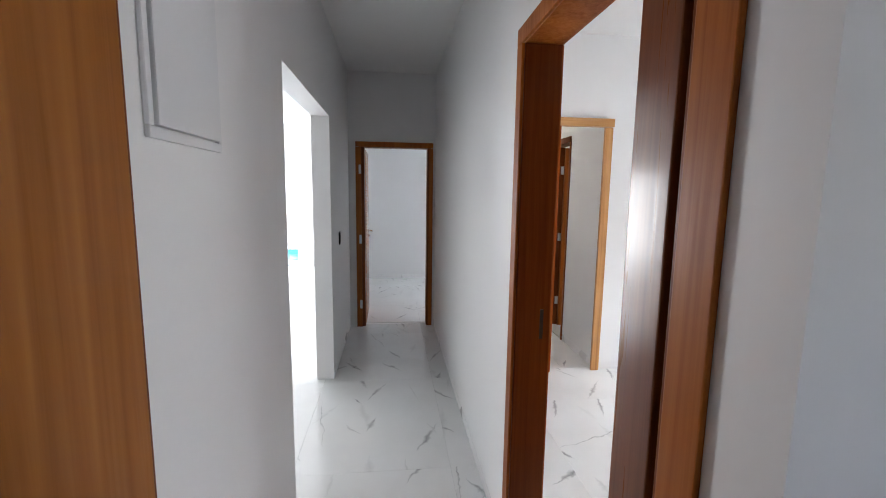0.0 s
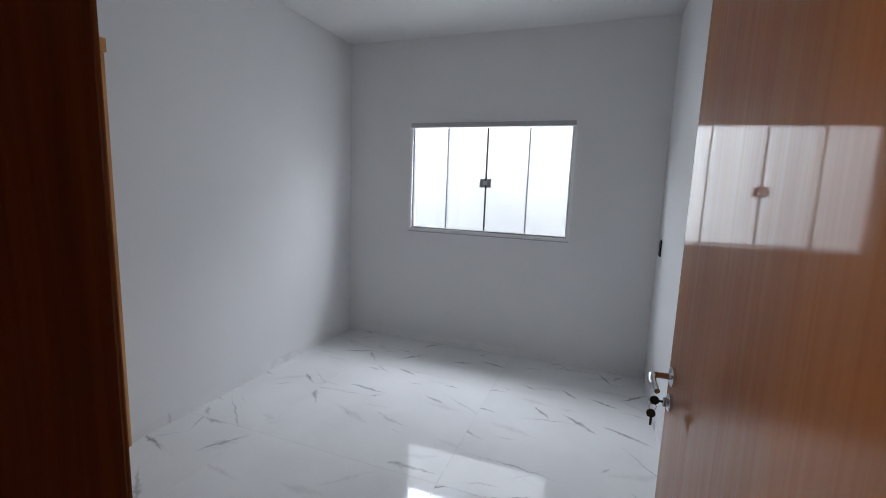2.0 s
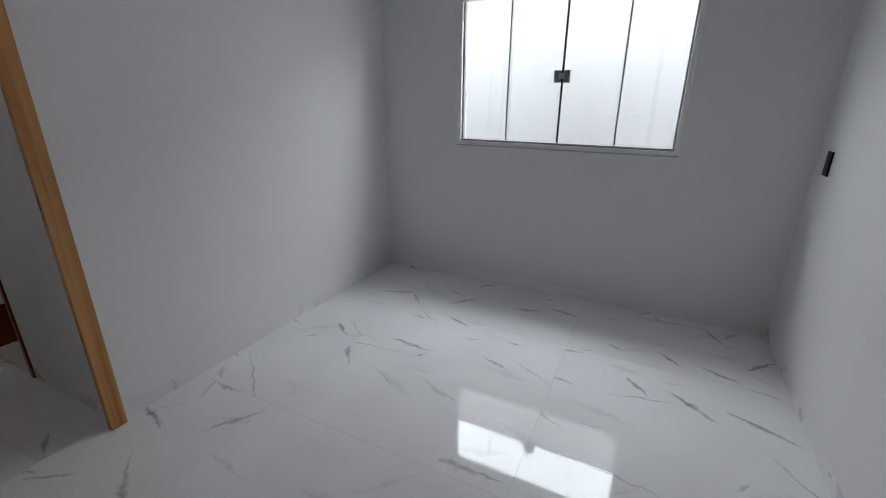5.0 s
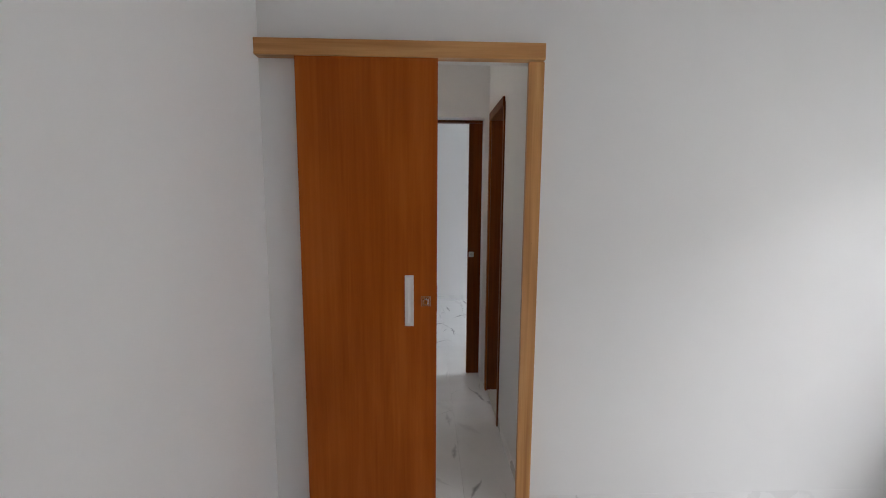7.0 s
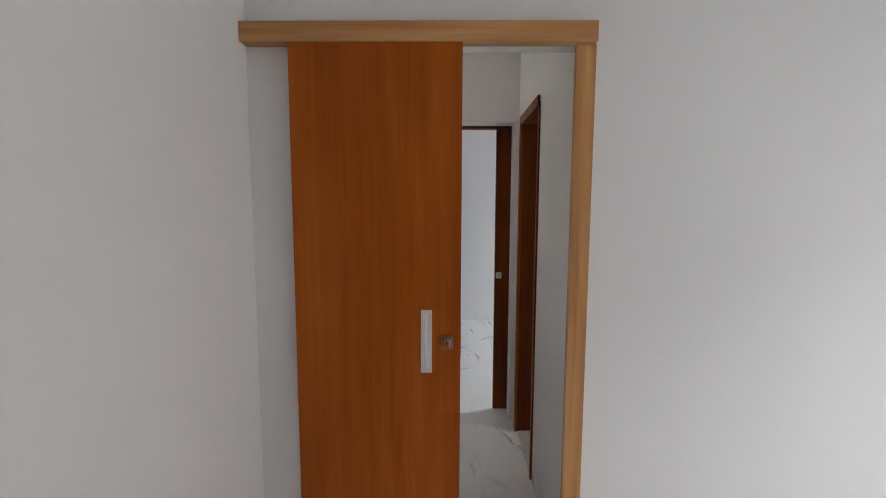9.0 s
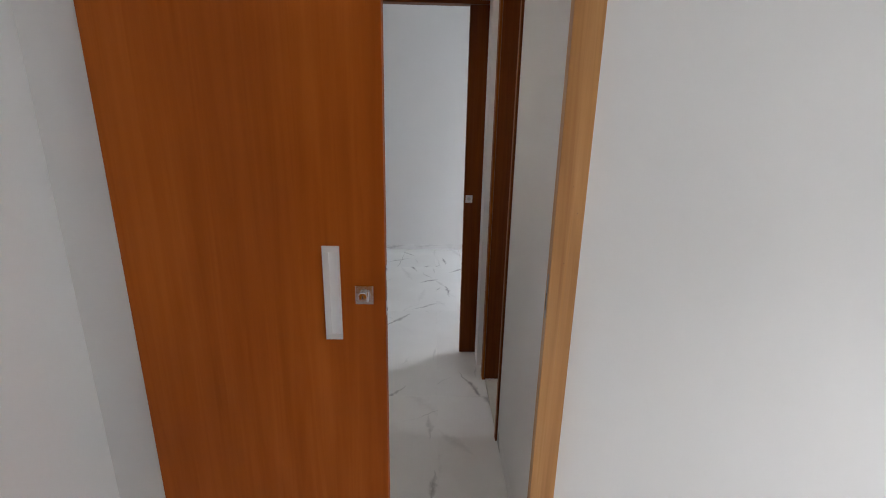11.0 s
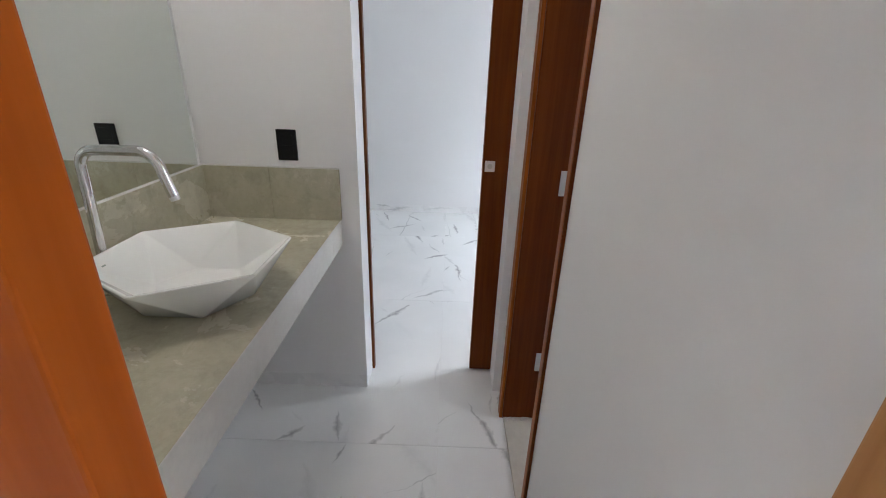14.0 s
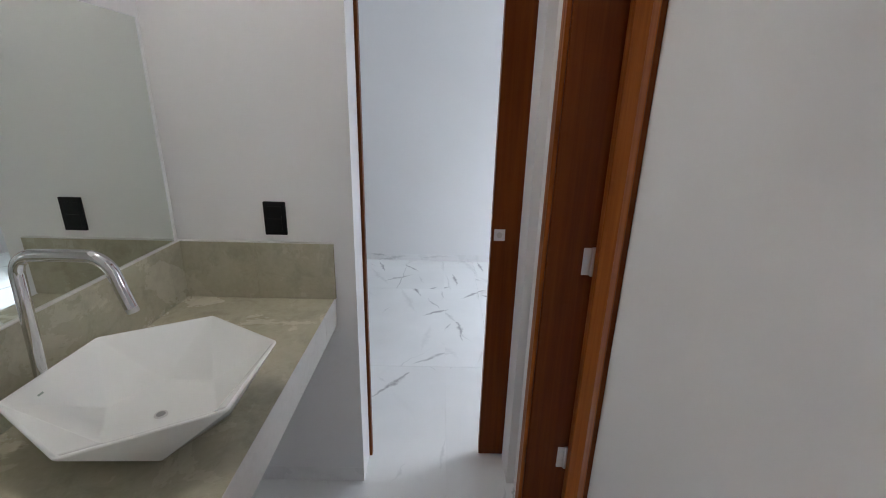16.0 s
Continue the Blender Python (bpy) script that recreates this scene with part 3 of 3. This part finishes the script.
el = thing("door", (-0.795, 5.312, 0), "pale glossy flush door standing open into the second bedroom", "door", turn=90.5)
part("leaf", boxes((0, 0.70, 0.0, 0.035, 0.008, 2.05), bevel=0.002), TAN, el)
lever(el, 0.63, 0.0, 1.06, -1, -1)


# ---- sliding doors ----
def along_x(ob):
    """Turns a beam's grain lengthwise: its mesh is stood upright and the object laid down again."""
    turn = Matrix.Rotation(radians(90), 4, "Y")
    ob.data.transform(turn.inverted())
    ob.matrix_basis = turn


def sliding_door(at, turn, edge, lock_in, lock_z, veneer, beam, label):
    """L-shaped wooden frame with a hanging panel; origin at the foot of the opening's jamb, on the wall face, the room towards -y."""
    tone = "light" if beam is PINE else "dark"
    root = thing("sliding_door", at, label, "sliding door", "sliding doors of the washroom", turn=turn)
    # on the far door the dark wood puts the jamb's shadow into its colour
    part("jamb", boxes((0.0, 0.068, -0.028, 0.0, 0, 2.128), bevel=0.002), beam, root, tone + " wooden jamb")
    head = part("header", boxes((-1.158, 0.064, -0.056, 0.0, 2.130, 2.197), bevel=0.003), beam, root, tone + " wooden header hiding the track")
    along_x(head)
    panel = part("panel", boxes((edge - 0.597, edge + 0.003, -0.052, -0.014, 0.010, 2.129), bevel=0.002), veneer, root, "cedar veneer panel" if beam is PINE else "dark wooden panel")
    pull = bmesh.new()
    x0, x1, z0, z1 = edge - 0.141, edge - 0.101, 0.965, 1.199
    for r in ((x0, x1, z0, z0 + 0.014), (x0, x1, z1 - 0.014, z1), (x0, x0 + 0.013, z0 + 0.014, z1 - 0.014), (x1 - 0.004, x1, z0 + 0.014, z1 - 0.014)):
        box(pull, r[0], r[1], -0.0550, -0.0521, r[2], r[3], 0.0006)
    cells = 8
    rows = []
    for k in range(cells + 1):
        x = x0 + 0.013 + (x1 - 0.004 - x0 - 0.013) * k / cells
        y = -0.0547 + 0.0024 * math.sin(math.pi * k / cells)
        rows.append([pull.verts.new((x, y, z)) for z in (z0 + 0.014, z1 - 0.014)])
    for p, q in zip(rows, rows[1:]):
        pull.faces.new((p[0], q[0], q[1], p[1]))
    tube(pull, [(x0 + 0.0145, -0.0545, z0 + 0.016), (x0 + 0.0145, -0.0545, z1 - 0.016)], 0.0016, 10)
    part("recessed_pull", pull, SATIN, panel, "satin aluminium recessed pull", True)
    for y0, y1, metal in ((-0.0565, -0.0522, POLISHED), (-0.0138, -0.0105, SATIN)):
        part("lock_plate", boxes((edge - lock_in - 0.021, edge - lock_in + 0.021, y0, y1, lock_z - 0.023, lock_z + 0.023), bevel=0.001), metal, panel, "square steel lock plate")
    knob = bmesh.new()
    tube(knob, [(edge - lock_in - 0.002, -0.056, lock_z), (edge - lock_in - 0.002, -0.069, lock_z), (edge - lock_in - 0.002, -0.070, lock_z)], [0.0105, 0.0105, 0.0095], 24)
    box(knob, edge - lock_in + 0.006, edge - lock_in + 0.012, -0.066, -0.056, lock_z - 0.013, lock_z + 0.011, 0.0015)
    part("lock_cylinder", knob, CHROME, panel, "chrome key cylinder", True)
    # black sliver standing in for the shade inside the key slot
    part("key_slot", boxes((edge - lock_in - 0.003, edge - lock_in - 0.001, -0.0704, -0.0698, lock_z - 0.005, lock_z + 0.004)), DARK, panel)
    eplate = bmesh.new()
    box(eplate, edge + 0.0025, edge + 0.0045, -0.045, -0.024, 1.025, 1.150)
    box(eplate, edge + 0.0042, edge + 0.0052, -0.041, -0.028, 1.06, 1.11)
    for z in (1.037, 1.138):
        tube(eplate, [(edge + 0.004, -0.0345, z), (edge + 0.006, -0.0345, z)], 0.004, 10)
    part("edge_plate", eplate, CHROME, panel, "", True)
    back = bmesh.new()
    tube(back, [(edge - lock_in, -0.0105, lock_z), (edge - lock_in, -0.0065, lock_z)], [0.011, 0.0105], 20)
    part("lock_cylinder", back, STEEL, panel, "", True)
    part("strike_plate", boxes((-0.0008, 0.0006, -0.019, -0.010, 1.01, 1.125)), ALU_GREY, root)
    # black sliver standing in for the shade inside the slot
    part("strike_slot", boxes((-0.0012, -0.0002, -0.0165, -0.0125, 1.03, 1.075)), DARK, root)
    for x, z in ((0.036, 1.34), (0.051, 1.278), (0.031, 1.156)):
        nail = bmesh.new()
        tube(nail, [(x, -0.0284, z), (x, -0.0278, z)], 0.0008, 8)
        part("nail_head", nail, DARK, root)
    return root


sliding_door((1.289, 3.748, 0), 0, -0.397, 0.046, 1.081, CEDAR, PINE, "cedar sliding door half open in a light wooden frame")
sliding_door((0.712, 5.36, 0), 180, -0.488, 0.027, 1.056, MAHOGANY, MAHOGANY, "cedar sliding door pushed open on the far side, its jamb coloured dark for shade")

# bathroom doorway
bf = thing("door_frame", (1.40, 4.83, 0), "dark varnished wooden frame of the bathroom doorway", "door frame", "", "structure")
part("jamb", boxes((-0.0648, 0.072, -0.31, -0.288, 0, 2.10), bevel=0.003), MAHOGANY, bf)
part("jamb", boxes((-0.068, 0.086, 0.217, 0.255, 0, 2.10), bevel=0.003), MAHOGANY, bf)
part("head", boxes((-0.068, 0.072, -0.31, 0.255, 2.10, 2.13), bevel=0.003), MAHOGANY, bf)
part("casing", boxes((-0.0755, -0.0655, -0.312, -0.285, 0, 2.10), bevel=0.002), CASING, bf)
part("casing_side", boxes((-0.0745, -0.0652, -0.3145, -0.3122, 0, 2.10)), MAHOGANY, bf)
part("casing", boxes((-0.082, -0.069, 0.220, 0.272, 0, 2.10), bevel=0.003), CASING, bf)
part("casing", boxes((-0.082, -0.069, -0.314, 0.272, 2.102, 2.16), bevel=0.003), MAHOGANY, bf)
bl = thing("door", (1.475, 5.045, 0), "brown varnished bathroom door standing open", "door")
part("leaf", boxes((0.004, 0.55, -0.036, -0.001, 0.012, 2.09), bevel=0.002), CASING, bl)
for z in (0.31, 1.07, 1.84):
    hinge(bl, -0.017, 0.004, z, "y")
structure("threshold", boxes((1.335, 1.47, 4.54, 5.045, 0.0005, 0.012), bevel=0.002), SILL, "pale stone threshold in the bathroom doorway", "threshold")

random.seed(4)
mortar = bmesh.new()
for k in range(26):
    x, y = 1.338 + random.random() * 0.13, 5.041 - abs(random.gauss(0, 0.006))
    w, d, h = 0.004 + random.random() * 0.012, 0.003 + random.random() * 0.006, 0.002 + random.random() * 0.006
    ring = [mortar.verts.new((x + w * math.cos(a) * random.uniform(0.7, 1.2), y + d * math.sin(a), 0.0122)) for a in (math.tau * q / 7 for q in range(7))]
    top = mortar.verts.new((x + random.uniform(-0.3, 0.3) * w, y, 0.0122 + h))
    for q in range(7):
        mortar.faces.new((ring[q], ring[(q + 1) % 7], top))
tagged(link("mortar_residue", mortar, EDGE), "rough pale mortar left along the foot of the bathroom door frame", "mortar", "", "stuff")

# ---- washroom things ----
ct = thing("countertop", (0.085, 3.866, 0.74), "beige porcelain washbasin counter with a deep pale front edge", "countertop")
part("top", boxes((0.0, 0.537, 0.0, 1.353, 0.085, 0.109)), COUNTER, ct)
part("front_edge", boxes((0.515, 0.5385, 0.0, 1.21, 0.0, 0.0845), bevel=0.001), EDGE, ct, "pale porcelain front edge")
part("front_edge", boxes((0.515, 0.5385, 1.2115, 1.353, 0.0, 0.0845), bevel=0.001), EDGE, ct, "short pale front-edge piece")
part("front_strip", boxes((0.5375, 0.5390, 0.0, 1.353, 0.085, 0.109)), EDGE, ct)
part("backsplash", boxes((0.0, 0.015, 0.0, 1.353, 0.1095, 0.317), bevel=0.001), COUNTER, ct)
part("backsplash", boxes((0.0155, 0.27, 1.339, 1.353, 0.1095, 0.317), bevel=0.001), COUNTER, ct)
part("backsplash", boxes((0.2715, 0.543, 1.339, 1.353, 0.1095, 0.317), bevel=0.001), COUNTER, ct)
part("top_strip", boxes((0.0, 0.0155, 0.0, 1.353, 0.3172, 0.3195)), EDGE, ct)
part("top_strip", boxes((0.016, 0.543, 1.339, 1.353, 0.3172, 0.3195)), EDGE, ct)
part("support", boxes((0.0, 0.03, 0.0, 1.353, 0.0, 0.085)), EDGE, ct)

mir = thing("wall_mirror", (0.085, 3.866, 1.0605), "frameless rectangular mirror over the washbasin counter", "mirror")
part("mirror_glass", boxes((0.002, 0.007, 0.0, 1.325, 0.0, 0.685)), MIRROR, mir)
part("polished_edge", boxes((0.0, 0.0075, 1.3255, 1.329, 0.0, 0.688)), SATIN, mir)
part("polished_edge", boxes((0.0, 0.0075, 0.0, 1.325, 0.6855, 0.688)), SATIN, mir)

basin = thing("washbasin", (0.396, 4.577, 0.849), "white hexagonal faceted ceramic vessel washbasin", "washbasin")
def hexring(bm, r, z, off):
    return [bm.verts.new((r * math.cos(radians(60 * k + off)), r * math.sin(radians(60 * k + off)), z)) for k in range(6)]
bm = bmesh.new()
rings = [hexring(bm, 0.145, 0.0, 0), hexring(bm, 0.252, 0.122, 30), hexring(bm, 0.243, 0.124, 30), hexring(bm, 0.12, 0.022, 0)]
for a, b, up in ((0, 1, True), (2, 3, False)):
    lo, hi = (rings[0], rings[1]) if up else (rings[3], rings[2])
    for k in range(6):
        bm.faces.new((lo[k], lo[(k + 1) % 6], hi[k]))
        bm.faces.new((hi[k], lo[(k + 1) % 6], hi[(k + 1) % 6]))
for k in range(6):
    bm.faces.new((rings[1][k], rings[1][(k + 1) % 6], rings[2][(k + 1) % 6], rings[2][k]))
bm.faces.new(list(reversed(rings[0])))
bm.faces.new(rings[3])
bmesh.ops.bevel(bm, geom=list(bm.edges), offset=0.0043, segments=3, affect="EDGES", profile=0.5)
part("bowl", bm, CERAMIC, basin, "", True)
dr = bmesh.new()
tube(dr, [(0.01, -0.02, 0.021), (0.01, -0.02, 0.0240)], [0.014, 0.0125], 24)
part("drain", dr, STEEL, basin, "steel drain ring", True)
dr = bmesh.new()
tube(dr, [(0.01, -0.02, 0.0235), (0.01, -0.02, 0.0245)], [0.0095, 0.0085], 20)
part("drain_hole", dr, ALU_GREY, basin, "", True)
bm = boxes((-0.002, 0.002, -0.006, 0.006, 0.0, 0.0006))
mark = part("maker_mark", bm, MARK, basin, "small green mark")
mark.matrix_basis = pose(-0.190, -0.062, 0.1012, 0, 48.4, 0)

tap = thing("faucet", (0.160, 4.565, 0.849), "tall chrome basin faucet with an angled spout", "faucet")
bm = bmesh.new()
path = [(0, 0, 0.006), (0.003, 0, 0.05), (0.018, 0, 0.30)]
path += [tuple(p) for p in arc((0.060, 0, 0.338), (-0.040, 0, 0), (0, 0, 0.040), 0, 90, 8)]
path += [(0.10, 0, 0.379), (0.145, 0, 0.379)]
path += [tuple(p) for p in arc((0.160, 0, 0.329), (0, 0, 0.050), (0.050, 0, 0), 6, 74, 8)]
path += [(0.216, 0, 0.310), (0.227, 0, 0.272)]
tube(bm, path, 0.0125, 18)
part("spout", bm, CHROME, tap, "", True)
bm = bmesh.new()
tube(bm, [(0.2265, 0, 0.274), (0.230, 0, 0.262)], [0.0115, 0.011], 16)
part("aerator", bm, STEEL, tap, "", True)
bm = bmesh.new()
tube(bm, [(0, 0, 0), (0, 0, 0.006), (0, 0, 0.010)], [0.024, 0.024, 0.017], 24)
part("base_ring", bm, CHROME, tap, "", True)


def plate(at, turn, w, h, label, rocker=1):
    root = thing("wall_switch", at, label, "switch", turn=turn)
    part("plate", boxes((-w / 2, w / 2, -0.009, 0, -h / 2, h / 2), bevel=0.003), BLACK, root)
    step = (h - 0.03) / max(rocker, 1)
    for k in range(rocker):
        z = -h / 2 + 0.015 + k * step
        part("module", boxes((-w / 2 + 0.014, w / 2 - 0.014, -0.0115, -0.009, z + 0.001, z + step - 0.001), bevel=0.001), BLACK, root)
    return root


plate((0.435, 5.22, 1.143), 0, 0.075, 0.116, "black wall socket plate above the backsplash", 2)
plate((2.075, 0.88, 1.135), 180, 0.075, 0.128, "black double light switch beside the open door", 2)
plate((3.45, 0.88, 1.128), 180, 0.075, 0.125, "black socket plate near the window corner", 2)
plate((-0.975, 4.24, 1.14), 90, 0.075, 0.118, "black light switch on the hall wall", 2)

panelbox = thing("breaker_panel", (-0.975, 1.33, 1.675), "white electrical distribution panel let into the hall wall", "breaker panel", turn=90)
part("frame", boxes((-0.185, 0.185, -0.012, 0, 0, 0.024), (-0.185, 0.185, -0.012, 0, 0.436, 0.46), (-0.185, -0.165, -0.012, 0, 0.024, 0.436), (0.165, 0.185, -0.012, 0, 0.024, 0.436), bevel=0.003), WHITE, panelbox)
part("cover", boxes((-0.158, 0.162, -0.018, 0, 0.028, 0.432), bevel=0.004), WHITE, panelbox, "plain white cover")
# near-black strip standing in for the shade between frame and cover
part("gap", boxes((-0.165, -0.158, -0.004, 0, 0.024, 0.436)), DARK, panelbox)

# ---- ceiling lamp of the washroom ----
lamp = thing("ceiling_downlight", (0.40, 4.80, H), "small warm recessed ceiling spot over the basin", "ceiling lamp")
bm = bmesh.new()
tube(bm, [(0, 0, 0), (0, 0, -0.006)], [0.05, 0.046], 28)
part("ring", bm, WHITE, lamp, "", True)
bm = bmesh.new()
tube(bm, [(0, 0, -0.0062), (0, 0, -0.0075)], [0.036, 0.034], 24)
part("lens", bm, LENS, lamp, "glowing warm lens", True)
spot_data = bpy.data.lights.new("spot_bulb", "SPOT")
spot_data.energy, spot_data.color, spot_data.spot_size, spot_data.spot_blend, spot_data.shadow_soft_size = 0.8, (1.0, 0.91, 0.82), radians(100), 0.5, 0.14
bulb = new("spot_bulb", spot_data)
bulb.matrix_world = look((0.40, 4.80, H - 0.02), (0.40, 4.80, 0))

# ---- skirting of the same marble porcelain ----
def skirting(name, *rows):
    structure(name, boxes(*rows), SKIRT, "low marble porcelain skirting along the wall", "baseboard")


S, T = 0.07, 0.001
skirting("baseboard_bedroom", (1.355, 3.655, 3.748 - T, 3.748, 0, S), (3.655 - T, 3.655, 0.88, 3.748 - T, 0, S), (0.13, 3.655 - T, 0.88, 0.88 + T, 0, S),
         (0.13, 0.13 + T, 1.87, 3.748, 0, S))
skirting("baseboard_hall", (-T, 0, 1.87, 5.173, 0, S), (-0.975, -0.975 + T, 3.737, 5.15, 0, S), (-0.975, -0.975 + T, 0.1, 2.288, 0, S))
skirting("baseboard_second_bedroom", (-1.115, 3.655, 8.02 - T, 8.02, 0, S))
skirting("baseboard_washroom", (0.085, 0.70, 5.22 - T, 5.22, 0, S), (1.335 - T, 1.335, 3.865, 4.515, 0, S))

# ---- floor and its tiles ----
floor = structure("floor", boxes((-6.25, 3.805, -1.33, 9.55, -0.5, -0.0035)), GROUT, "white marble-look porcelain floor with grey veins", "floor")
SIZE, GAP, MESHES = 1.2, 0.0005, {}


def tile(x0, x1, y0, y1):
    w, d = round(x1 - x0, 4), round(y1 - y0, 4)
    if (w, d) not in MESHES:
        bm = bmesh.new()
        rings = [[bm.verts.new((sx * (w / 2 - i), sy * (d / 2 - i), z)) for sx, sy in ((-1, -1), (1, -1), (1, 1), (-1, 1))]
                 for i, z in ((0, -0.0035), (0, -0.0004), (0.0005, 0.0))]
        for a, b in zip(rings, rings[1:]):
            for k in range(4):
                bm.faces.new((a[k], a[(k + 1) % 4], b[(k + 1) % 4], b[k]))
        bm.faces.new(rings[-1])
        me = bpy.data.meshes.new("tile")
        bm.to_mesh(me)
        bm.free()
        me.materials.append(TILE)
        MESHES[w, d] = me
    ob = new("tile", MESHES[w, d])
    ob.location = ((x0 + x1) / 2, (y0 + y1) / 2, 0)
    ob.parent = floor


def lay(x0, x1, y0, y1, jx, jy):
    xs = [x0] + [jx + SIZE * k for k in range(-12, 12) if x0 + 0.02 < jx + SIZE * k < x1 - 0.02] + [x1]
    ys = [y0] + [jy + SIZE * k for k in range(-12, 12) if y0 + 0.02 < jy + SIZE * k < y1 - 0.02] + [y1]
    for a, b in zip(xs, xs[1:]):
        for c, d in zip(ys, ys[1:]):
            tile(a + GAP, b - GAP, c + GAP, d - GAP)


lay(0.0, 3.655, 0.85, 3.80, 0.55, 2.005)
lay(-1.045, 0.0, -1.2, 5.24, -0.153, 4.88)
lay(0.0, 1.4, -1.2, 0.6, 1.047, 4.88)
lay(0.085, 1.34, 3.80, 6.08, 1.047, 4.88)
lay(1.34, 3.655, 3.865, 5.22, 1.6, 4.88)
lay(-1.115, 0.085, 5.29, 8.02, 1.047, 4.88)
lay(0.085, 1.34, 6.08, 8.02, 1.047, 4.88)
lay(1.34, 3.655, 5.29, 8.02, 1.047, 4.88)
lay(-6.1, -1.045, -1.2, 9.4, -1.353, 4.88)
